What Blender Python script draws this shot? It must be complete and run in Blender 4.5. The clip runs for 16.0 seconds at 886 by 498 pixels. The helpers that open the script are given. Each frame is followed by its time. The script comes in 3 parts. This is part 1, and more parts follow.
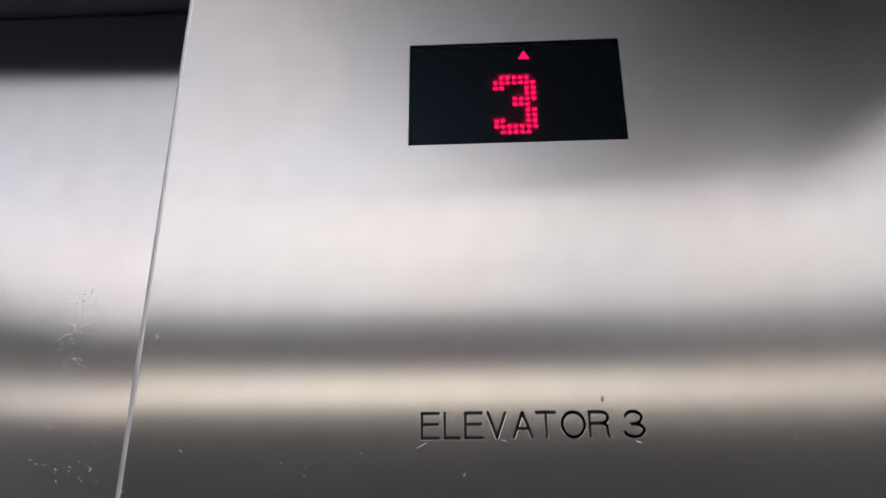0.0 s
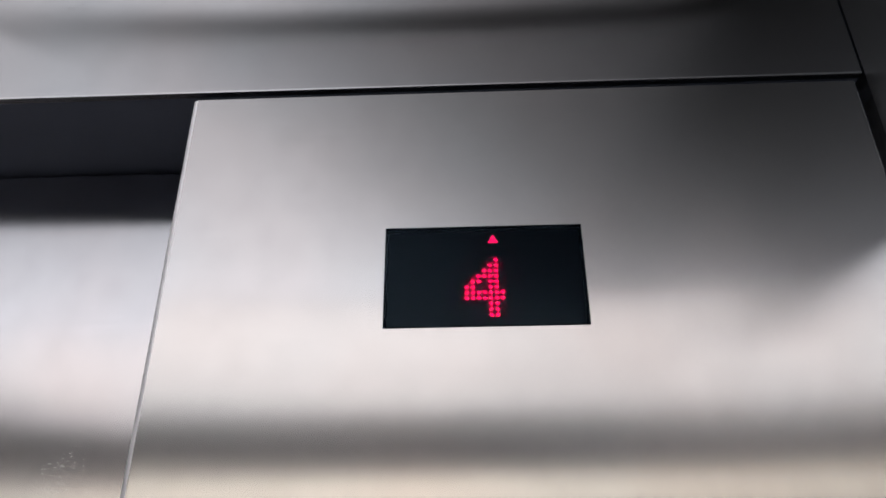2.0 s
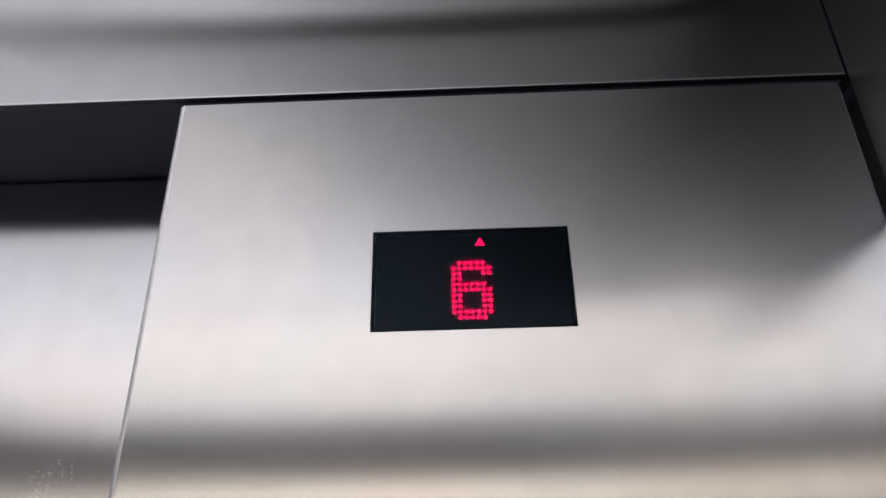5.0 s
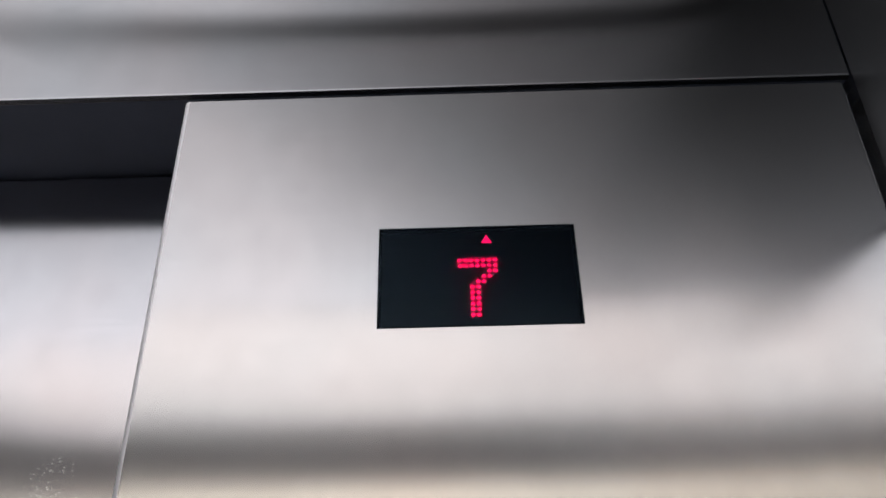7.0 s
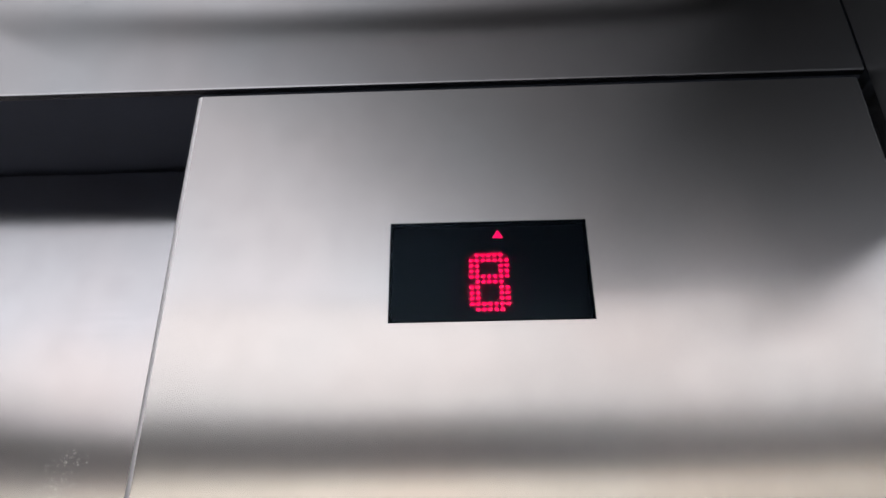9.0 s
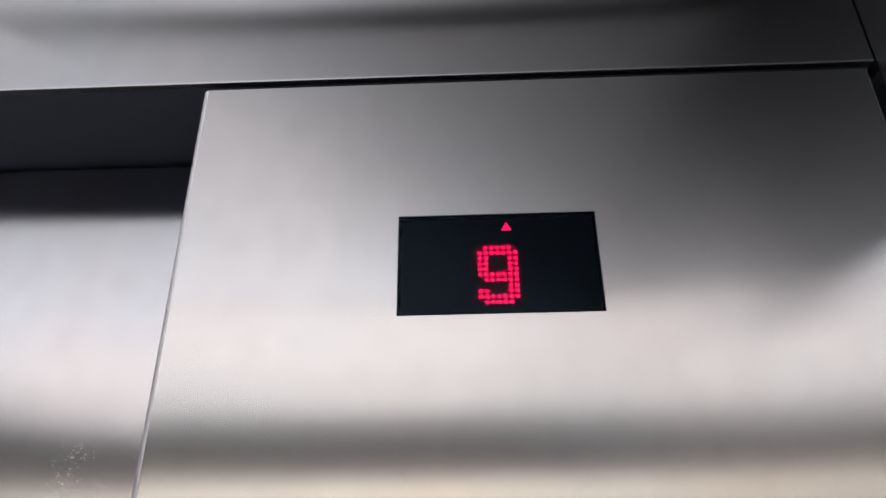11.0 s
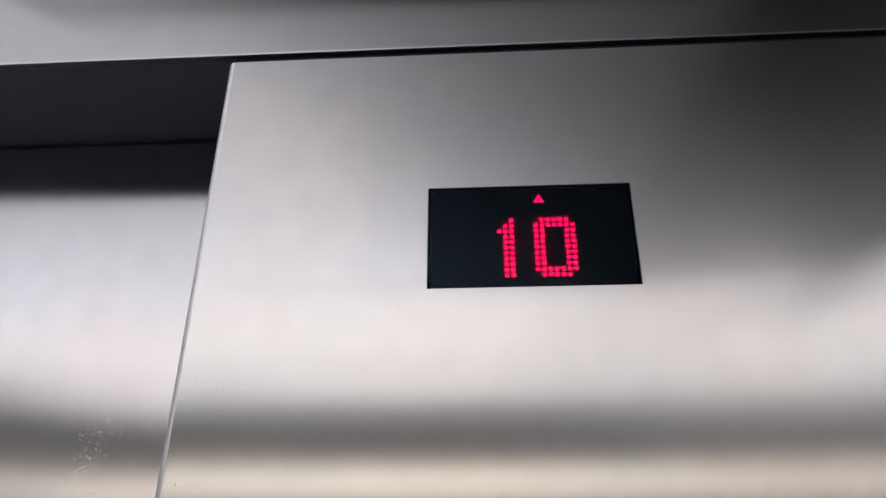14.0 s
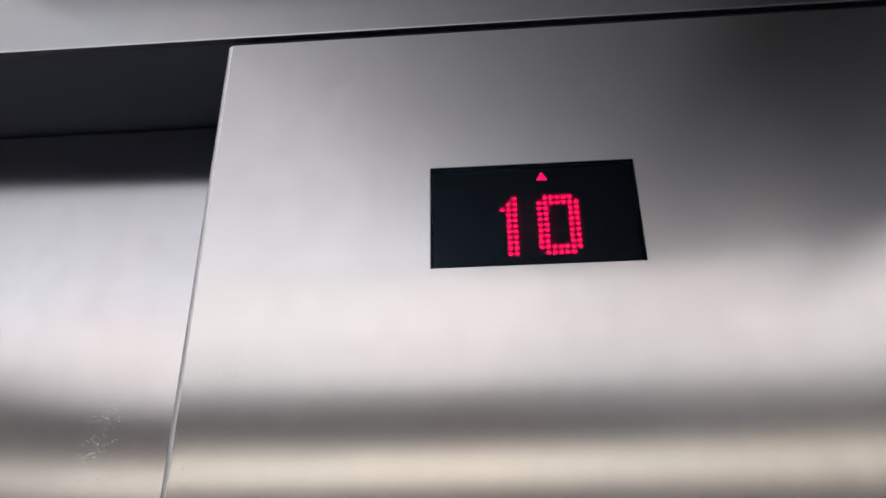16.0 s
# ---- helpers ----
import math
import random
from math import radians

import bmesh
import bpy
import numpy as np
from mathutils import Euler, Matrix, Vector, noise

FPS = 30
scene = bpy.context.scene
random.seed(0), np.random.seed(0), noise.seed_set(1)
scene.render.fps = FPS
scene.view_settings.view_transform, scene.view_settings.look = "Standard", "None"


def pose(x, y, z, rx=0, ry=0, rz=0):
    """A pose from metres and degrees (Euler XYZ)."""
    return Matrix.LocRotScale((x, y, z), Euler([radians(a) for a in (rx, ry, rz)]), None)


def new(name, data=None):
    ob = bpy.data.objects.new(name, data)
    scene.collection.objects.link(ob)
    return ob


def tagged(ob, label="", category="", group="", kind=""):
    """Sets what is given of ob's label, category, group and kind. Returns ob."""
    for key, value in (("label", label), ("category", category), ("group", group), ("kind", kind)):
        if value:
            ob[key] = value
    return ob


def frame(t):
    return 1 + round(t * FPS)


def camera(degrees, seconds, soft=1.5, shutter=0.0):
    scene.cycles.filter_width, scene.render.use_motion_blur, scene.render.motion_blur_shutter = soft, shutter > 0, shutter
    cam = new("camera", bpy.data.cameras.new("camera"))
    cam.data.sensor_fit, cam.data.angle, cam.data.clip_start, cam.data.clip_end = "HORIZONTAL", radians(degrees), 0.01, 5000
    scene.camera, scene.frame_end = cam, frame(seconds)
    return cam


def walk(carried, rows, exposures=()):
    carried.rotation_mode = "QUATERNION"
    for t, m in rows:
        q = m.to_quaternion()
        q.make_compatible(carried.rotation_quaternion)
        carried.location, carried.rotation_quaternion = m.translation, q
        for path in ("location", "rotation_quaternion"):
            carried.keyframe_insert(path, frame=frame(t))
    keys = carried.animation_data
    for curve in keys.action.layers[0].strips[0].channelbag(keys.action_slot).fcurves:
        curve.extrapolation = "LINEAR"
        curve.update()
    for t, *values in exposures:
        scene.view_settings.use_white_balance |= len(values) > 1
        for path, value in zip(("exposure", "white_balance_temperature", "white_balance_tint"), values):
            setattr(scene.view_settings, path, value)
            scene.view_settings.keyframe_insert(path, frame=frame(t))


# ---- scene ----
cam = camera(62.63, 16.0)
Z0 = 2.006  # height of the indicator window's upper edge; x is counted from its left edge, y from the panel's face
ROWS = [
    (0.0, 0.0341, -0.3167, -0.2371, 21.09, 0.16, 3.13),
    (0.5, 0.0334, -0.3141, -0.2304, 22.10, -0.11, 3.12),
    (0.7, 0.0349, -0.3216, -0.2201, 23.03, -0.41, 2.73),
    (0.8, 0.0367, -0.3280, -0.2145, 23.74, -0.38, 2.53),
    (0.9, 0.0390, -0.3357, -0.2090, 24.36, -0.30, 2.37),
    (1.0, 0.0412, -0.3425, -0.2040, 24.36, -0.20, 2.22),
    (1.2, 0.0438, -0.3513, -0.1961, 25.41, 0.04, 1.86),
    (1.5, 0.0454, -0.3533, -0.1944, 26.61, 0.23, 1.94),
    (2.0, 0.0445, -0.3537, -0.1963, 27.30, 0.35, 2.24),
    (2.2, 0.0429, -0.3535, -0.1965, 27.52, 0.37, 2.14),
    (2.5, 0.0406, -0.3533, -0.1967, 27.50, 0.41, 2.41),
    (3.0, 0.0441, -0.3525, -0.1965, 27.53, 0.43, 2.56),
    (3.5, 0.0432, -0.3517, -0.1972, 27.65, 0.57, 2.54),
    (4.0, 0.0488, -0.3535, -0.1972, 27.62, 0.69, 2.49),
    (6.5, 0.0446, -0.3540, -0.1986, 27.81, 1.20, 1.39),
    (7.0, 0.0411, -0.3516, -0.2004, 27.98, 0.98, 1.47),
    (7.5, 0.0422, -0.3515, -0.2012, 27.95, 0.85, 1.60),
    (8.0, 0.0418, -0.3519, -0.2008, 27.85, 0.52, 1.82),
    (8.5, 0.0414, -0.3519, -0.2009, 27.67, 0.42, 2.02),
    (11.0, 0.0367, -0.3477, -0.2044, 27.79, 0.51, 2.29),
    (11.5, 0.0363, -0.3455, -0.2057, 27.95, 0.34, 2.31),
    (12.0, 0.0371, -0.3425, -0.2061, 27.74, 0.41, 2.46),
    (12.5, 0.0335, -0.3403, -0.2067, 27.31, 0.33, 3.05),
    (13.0, 0.0308, -0.3361, -0.2092, 27.65, 0.21, 2.88),
    (13.5, 0.0318, -0.3362, -0.2092, 27.38, -0.12, 3.26),
    (14.0, 0.0293, -0.3361, -0.2089, 27.03, -0.21, 3.49),
    (14.5, 0.0302, -0.3314, -0.2095, 27.23, -0.28, 3.67),
    (15.0, 0.0254, -0.3298, -0.2093, 27.31, -0.12, 3.90),
    (15.5, 0.0285, -0.3322, -0.2095, 26.85, 0.11, 4.01),
    (16.0, 0.0301, -0.3324, -0.2117, 26.07, 0.52, 4.31),
]
walk(cam, [(t, pose(x, y, Z0 + z, 90 + pitch, roll, yaw)) for t, x, y, z, pitch, roll, yaw in ROWS])

# ---- the car, in metres ----
X_RIGHT, X_LEFT = 0.291, -1.412
Y_BACK, Y_DOOR = -1.62, 0.083
PANEL_L, PANEL_R, PANEL_TOP = -0.1236, 0.2830, Z0 + 0.0943
LINTEL = Z0 + 0.0995
CEIL = Z0 + 0.300
WIN_W, WIN_H = 0.108, 0.0595
OPEN_L = -1.0312

# ---- light ----
world = bpy.data.worlds.new("world")
scene.world = world
world.use_nodes = True
world.node_tree.nodes["Background"].inputs[0].default_value = (0.6, 0.65, 0.7, 1)
world.node_tree.nodes["Background"].inputs[1].default_value = 0.02
LAMP_MAIN, LAMP_NEXT_ROW, LAMP_LAST_ROW, BAND_GLOW = 1.55, 1.46, 1.18, 1.95
# diffusers with a fade put into their glow: glow at x = 0 in the panel's middle, distance over which it halves, its
# most
FADE_FRONT = (0.54, 0.14, 1.10)
FADE_STRIP = (0.36, 0.12, 0.85)


# ---- materials ----
def mat(name):
    m = bpy.data.materials.new(name)
    m.use_nodes = True
    nt = m.node_tree
    return m, nt, nt.nodes["Principled BSDF"]


def link(nt, a, b):
    nt.links.new(a, b)


def noise_node(nt, scale, stretch=(1, 1, 1), detail=3.0, rough=0.5):
    co = nt.nodes.new("ShaderNodeTexCoord")
    mp = nt.nodes.new("ShaderNodeMapping")
    mp.inputs["Scale"].default_value = stretch
    n = nt.nodes.new("ShaderNodeTexNoise")
    n.inputs["Scale"].default_value = scale
    n.inputs["Detail"].default_value = detail
    n.inputs["Roughness"].default_value = rough
    link(nt, co.outputs["Object"], mp.inputs["Vector"])
    link(nt, mp.outputs["Vector"], n.inputs["Vector"])
    return n.outputs["Fac"]


def spread(nt, fac, lo, hi, a=0.3, b=0.7):
    r = nt.nodes.new("ShaderNodeMapRange")
    for key, val in (("From Min", a), ("From Max", b), ("To Min", lo), ("To Max", hi)):
        r.inputs[key].default_value = val
    link(nt, fac, r.inputs["Value"])
    return r.outputs["Result"]


def steel(name, grain, colour=(0.595, 0.59, 0.60), rough=0.205, aniso=1.0, wave=0.0):
    """Brushed stainless steel. grain: stretch of the brush lines along x, y, z. The UV map's u runs across the brush lines."""
    m, nt, b = mat(name)
    b.inputs["Metallic"].default_value = 1.0
    b.inputs["Anisotropic"].default_value = aniso
    tan = nt.nodes.new("ShaderNodeTangent")
    tan.direction_type, tan.uv_map = "UV_MAP", "UVMap"
    link(nt, tan.outputs[0], b.inputs["Tangent"])
    fine = noise_node(nt, 620.0, grain, 2.0, 0.6)
    broad = noise_node(nt, 7.0, (1, 1, 1), 4.0, 0.55)
    streak = noise_node(nt, 160.0, grain, 3.0, 0.6)
    mix = nt.nodes.new("ShaderNodeMix")
    mix.data_type = "RGBA"
    mix.blend_type = "MULTIPLY"
    mix.inputs["Factor"].default_value = 1.0
    # faint colour drift of the oxide film
    tint = nt.nodes.new("ShaderNodeMix")
    tint.data_type = "RGBA"
    tint.inputs["A"].default_value = (colour[0] * 1.028, colour[1] * 0.992, colour[2] * 0.975, 1)
    tint.inputs["B"].default_value = (colour[0] * 0.982, colour[1] * 1.004, colour[2] * 1.008, 1)
    link(nt, spread(nt, noise_node(nt, 6.0, (1, 1, 1), 2.0, 0.5), 0.0, 1.0, 0.35, 0.65), tint.inputs["Factor"])
    link(nt, tint.outputs["Result"], mix.inputs["A"])
    mul = nt.nodes.new("ShaderNodeMath")
    mul.operation = "MULTIPLY"
    link(nt, spread(nt, fine, 0.985, 1.012), mul.inputs[0])
    link(nt, spread(nt, streak, 0.996, 1.004), mul.inputs[1])
    mul2 = nt.nodes.new("ShaderNodeMath")
    mul2.operation = "MULTIPLY"
    link(nt, mul.outputs[0], mul2.inputs[0])
    link(nt, spread(nt, broad, 0.965, 1.02), mul2.inputs[1])
    # smudges
    mul3 = nt.nodes.new("ShaderNodeMath")
    mul3.operation = "MULTIPLY"
    link(nt, mul2.outputs[0], mul3.inputs[0])
    link(nt, spread(nt, noise_node(nt, 55.0, (1, 1, 0.6), 6.0, 0.65), 0.960, 1.022), mul3.inputs[1])
    link(nt, mul3.outputs[0], mix.inputs["B"])
    link(nt, mix.outputs["Result"], b.inputs["Base Color"])
    b.inputs["Roughness"].default_value = rough
    # slight waviness of the sheet
    bp = nt.nodes.new("ShaderNodeBump")
    bp.inputs["Strength"].default_value = 1.0
    bp.inputs["Distance"].default_value = wave
    link(nt, noise_node(nt, 5.0, (1, 1, 1), 1.0, 0.4), bp.inputs["Height"])
    if wave > 0:
        link(nt, bp.outputs[0], b.inputs["Normal"])
    return m


def paint(name, colour, rough=0.5, metallic=0.0, vary=0.12, scale=30.0):
    m, nt, b = mat(name)
    b.inputs["Metallic"].default_value = metallic
    n = noise_node(nt, scale, (1, 1, 1), 4.0)
    mix = nt.nodes.new("ShaderNodeMix")
    mix.data_type = "RGBA"
    mix.inputs["A"].default_value = (*[c * (1 - vary) for c in colour], 1)
    mix.inputs["B"].default_value = (*[min(1, c * (1 + vary)) for c in colour], 1)
    link(nt, n, mix.inputs["Factor"])
    link(nt, mix.outputs["Result"], b.inputs["Base Color"])
    link(nt, spread(nt, n, rough - 0.06, rough + 0.06), b.inputs["Roughness"])
    return m


def glow(name, colour, strength):
    m, nt, b = mat(name)
    b.inputs["Base Color"].default_value = (0.02, 0.02, 0.02, 1)
    b.inputs["Emission Color"].default_value = (*colour, 1)
    b.inputs["Emission Strength"].default_value = strength
    b.inputs["Specular IOR Level"].default_value = 0.0
    return m


def glow_fading(name, colour, at_zero, half, most, x_mid, y_half=0.0, y_cap=0.0):
    """A diffuser with the fade put into its glow: brightest to the left, halving over every stretch of `half` metres.
    x_mid: its middle in the car.
    y_half: the same towards the door; y_cap: how much more the bright end gives at the rear edge, per metre."""
    m = glow(name, colour, 1.0)
    nt = m.node_tree
    b = nt.nodes["Principled BSDF"]
    co = nt.nodes.new("ShaderNodeTexCoord")
    sp = nt.nodes.new("ShaderNodeSeparateXYZ")
    link(nt, co.outputs["Object"], sp.inputs[0])

    def calc(op, p, q):
        n = nt.nodes.new("ShaderNodeMath")
        n.operation = op
        for k, v in enumerate((p, q)):
            if isinstance(v, (int, float)):
                n.inputs[k].default_value = v
            else:
                link(nt, v, n.inputs[k])
        return n.outputs[0]

    fall = calc("POWER", 2.0, calc("MULTIPLY", calc("ADD", sp.outputs["X"], x_mid), -1.0 / half))
    level = calc("MULTIPLY", fall, at_zero)
    if y_half:
        level = calc("MULTIPLY", level, calc("POWER", 2.0, calc("MULTIPLY", sp.outputs["Y"], -1.0 / y_half)))
    cap = calc("SUBTRACT", most, calc("MULTIPLY", sp.outputs["Y"], y_cap * most))
    level = calc("SMOOTH_MIN", level, cap)
    level.node.inputs[2].default_value = 0.4 * most
    link(nt, level, b.inputs["Emission Strength"])
    return m


GRAIN = (0.02, 1, 1)
STEEL_V = steel("brushed_steel", GRAIN)
STEEL_DOOR = steel("brushed_steel_door", GRAIN, colour=(0.60, 0.595, 0.62))
STEEL_HEAD = steel("brushed_steel_header", GRAIN, colour=(0.58, 0.58, 0.60), rough=0.21, aniso=1.0, wave=0.0004)
# rounded left edge: its bright reflection is put into a lighter, rougher steel
STEEL_HIGHLIGHT = paint("highlight_steel_edge", (0.95, 0.94, 0.955), 0.56, metallic=1.0, vary=0.04, scale=60)
STEEL_SIDE = steel("brushed_steel_side", (1, 1, 0.012), colour=(0.92, 0.915, 0.915), rough=0.18)
# dark steel of the added plate that dims mirrored light
STEEL_DIM = steel("dimming_steel", GRAIN, colour=(0.16, 0.16, 0.165), rough=0.30)
DARK_METAL = paint("dark_blue_grey", (0.19, 0.215, 0.285), 0.5)
BLACK = paint("matt_black", (0.0006, 0.0007, 0.0009), 0.9)
BLACK.node_tree.nodes["Principled BSDF"].inputs["Specular IOR Level"].default_value = 0.0
LETTER_FILL = paint("black_engraving_fill", (0.004, 0.004, 0.005), 0.5)
FRIEZE = paint("grey_enamel", (0.170, 0.163, 0.178), 0.5, scale=12)
WALL_DARK = paint("grey_brown_laminate", (0.140, 0.137, 0.141), 0.45, scale=9)
WHITE = paint("white_enamel", (0.78, 0.77, 0.76), 0.4)
WALL_PALE = paint("pale_grey_laminate", (0.45, 0.45, 0.46), 0.5, scale=9)
FLOOR_MAT = paint("grey_speckled_vinyl", (0.12, 0.12, 0.125), 0.6, scale=120)
CEIL_MAT = paint("dark_grey_ceiling_enamel", (0.04, 0.04, 0.043), 0.5, scale=8)
TRIM_MAT = paint("satin_aluminium", (0.55, 0.55, 0.56), 0.4, metallic=1.0)
SCRATCH = paint("bright_scratched_steel", (0.8, 0.79, 0.78), 0.35, metallic=1.0)
DIRT = paint("dark_dirt_fleck", (0.05, 0.045, 0.04), 0.8)
LAMP_WARM = glow("warm_white_diffuser", (1.0, 0.945, 0.934), LAMP_MAIN)
LAMP_NEXT = glow("next_white_diffuser", (1.0, 0.95, 0.94), LAMP_NEXT_ROW)
LAMP_REAR = glow("rear_white_diffuser", (0.99, 0.965, 0.96), LAMP_LAST_ROW)
BAND_BEIGE = glow("warm_beige_glow", (1.0, 0.89, 0.76), BAND_GLOW)
LAMP_FADE = glow_fading("fading_white_diffuser", (0.965, 0.955, 1.0), *FADE_FRONT, (-1.25 + 0.265) / 2, 0.23, 1.20)
GLOW_FILL = glow("fill_white_diffuser", (0.98, 0.96, 1.0), 0.9)
LAMP_FADE_STRIP = glow_fading("fading_strip_diffuser", (0.965, 0.96, 1.0), *FADE_STRIP, (-1.25 + 0.265) / 2)
ARROW = glow("lit_red_arrow", (1.0, 0.003, 0.080), 3.8)


def led_bead():
    """A light bead: bright on its front, fading round its sides to a black back."""
    m, nt, b = mat("lit_red_led")
    b.inputs["Base Color"].default_value = (0.003, 0.003, 0.003, 1)
    b.inputs["Roughness"].default_value = 0.9
    b.inputs["Specular IOR Level"].default_value = 0.0
    b.inputs["Emission Color"].default_value = (1.0, 0.002, 0.070, 1)

    def node(op, *args):
        n = nt.nodes.new("ShaderNodeMath")
        n.operation = op
        for k, a in enumerate(args):
            if isinstance(a, (int, float)):
                n.inputs[k].default_value = a
            else:
                link(nt, a, n.inputs[k])
        return n.outputs[0]

    def ramp(value, a, b2, lo, hi):
        r = nt.nodes.new("ShaderNodeMapRange")
        r.interpolation_type = "SMOOTHSTEP"
        for key, val in (("From Min", a), ("From Max", b2), ("To Min", lo), ("To Max", hi)):
            r.inputs[key].default_value = val
        link(nt, value, r.inputs["Value"])
        return r.outputs["Result"]

    co = nt.nodes.new("ShaderNodeTexCoord")
    sp = nt.nodes.new("ShaderNodeSeparateXYZ")
    link(nt, co.outputs["Object"], sp.inputs[0])
    side = node("ABSOLUTE", node("ARCTAN2", sp.outputs["X"], node("MULTIPLY", sp.outputs["Y"], -1.0)))
    round_ = ramp(side, 0.05, 1.5, 1.0, 0.0)
    tall = ramp(node("ABSOLUTE", sp.outputs["Z"]), 0.0001, 0.00157, 1.0, 0.0)
    link(nt, node("MULTIPLY", node("MULTIPLY", round_, tall), LED_GLOW), b.inputs["Emission Strength"])
    return m


BEAD, LED_GLOW = 0.00158, 9.0
LED = led_bead()


def display_glass():
    m, nt, b = mat("smoked_display_glass")
    b.inputs["Base Color"].default_value = (0.44, 0.45, 0.48, 1)
    b.inputs["Transmission Weight"].default_value = 1.0
    b.inputs["IOR"].default_value = 1.21
    b.inputs["Roughness"].default_value = 0.15
    # blue of the reflections put into the specular tint
    b.inputs["Specular Tint"].default_value = (0.55, 0.78, 1.0, 1)
    # bluish sheen of the glass, put into a weak blue diffuse layer
    sheen = nt.nodes.new("ShaderNodeBsdfDiffuse")
    sheen.inputs[0].default_value = (0.06, 0.13, 0.26, 1)
    mx = nt.nodes.new("ShaderNodeMixShader")
    mx.inputs[0].default_value = 0.012
    link(nt, b.outputs[0], mx.inputs[1])
    link(nt, sheen.outputs[0], mx.inputs[2])
    link(nt, mx.outputs[0], nt.nodes["Material Output"].inputs["Surface"])
    return m


GLASS = display_glass()


def film():
    """Clear film that scatters a little of the light behind it."""
    m, nt, b = mat("diffuser_film")
    clear = nt.nodes.new("ShaderNodeBsdfTransparent")
    hazy = nt.nodes.new("ShaderNodeBsdfTranslucent")
    hazy.inputs[0].default_value = (0.9, 0.9, 0.9, 1)
    mx = nt.nodes.new("ShaderNodeMixShader")
    mx.inputs[0].default_value = 0.30
    link(nt, clear.outputs[0], mx.inputs[1])
    link(nt, hazy.outputs[0], mx.inputs[2])
    link(nt, mx.outputs[0], nt.nodes["Material Output"].inputs["Surface"])
    return m


FILM = film()


# ---- mesh helpers ----
def box(bm, x0, x1, y0, y1, z0, z1):
    vs = [bm.verts.new((x, y, z)) for x in (x0, x1) for y in (y0, y1) for z in (z0, z1)]
    for f in ((0, 1, 3, 2), (4, 6, 7, 5), (0, 4, 5, 1), (2, 3, 7, 6), (0, 2, 6, 4), (1, 5, 7, 3)):
        bm.faces.new([vs[i] for i in f])
    return vs


def box_bm(x0, x1, y0, y1, z0, z1, bevel=0.0, segments=3):
    bm = bmesh.new()
    box(bm, x0, x1, y0, y1, z0, z1)
    bmesh.ops.recalc_face_normals(bm, faces=bm.faces)
    if bevel:
        bmesh.ops.bevel(bm, geom=bm.edges[:], offset=bevel, segments=segments, profile=0.5, affect="EDGES")
    return bm


def map_uv(me, across="x"):
    """The u axis runs across the brush lines: level for an upright grain, upright for a level grain."""
    uv = me.uv_layers.get("UVMap") or me.uv_layers.new(name="UVMap")
    for lp in me.loops:
        x, y, z = me.vertices[lp.vertex_index].co
        uv.data[lp.index].uv = (x + y, z) if across == "x" else (z - y, x)


def mesh_of(name, bm, material, across="x"):
    me = bpy.data.meshes.new(name)
    bmesh.ops.recalc_face_normals(bm, faces=bm.faces)
    bm.to_mesh(me)
    bm.free()
    me.materials.append(material)
    map_uv(me, across)
    return me


def thing(name, bm, material, label, category, kind="", across="x"):
    return tagged(new(name, mesh_of(name, bm, material, across)), label, category, "", kind)


def part(name, bm, material, parent, label="", across="x"):
    ob = new(name, mesh_of(name, bm, material, across))
    ob.parent = parent
    return tagged(ob, label)


def empty(name, at, label, category, group=""):
    ob = new(name)
    ob.empty_display_size = 0.05
    ob.location = at
    return tagged(ob, label, category, group)


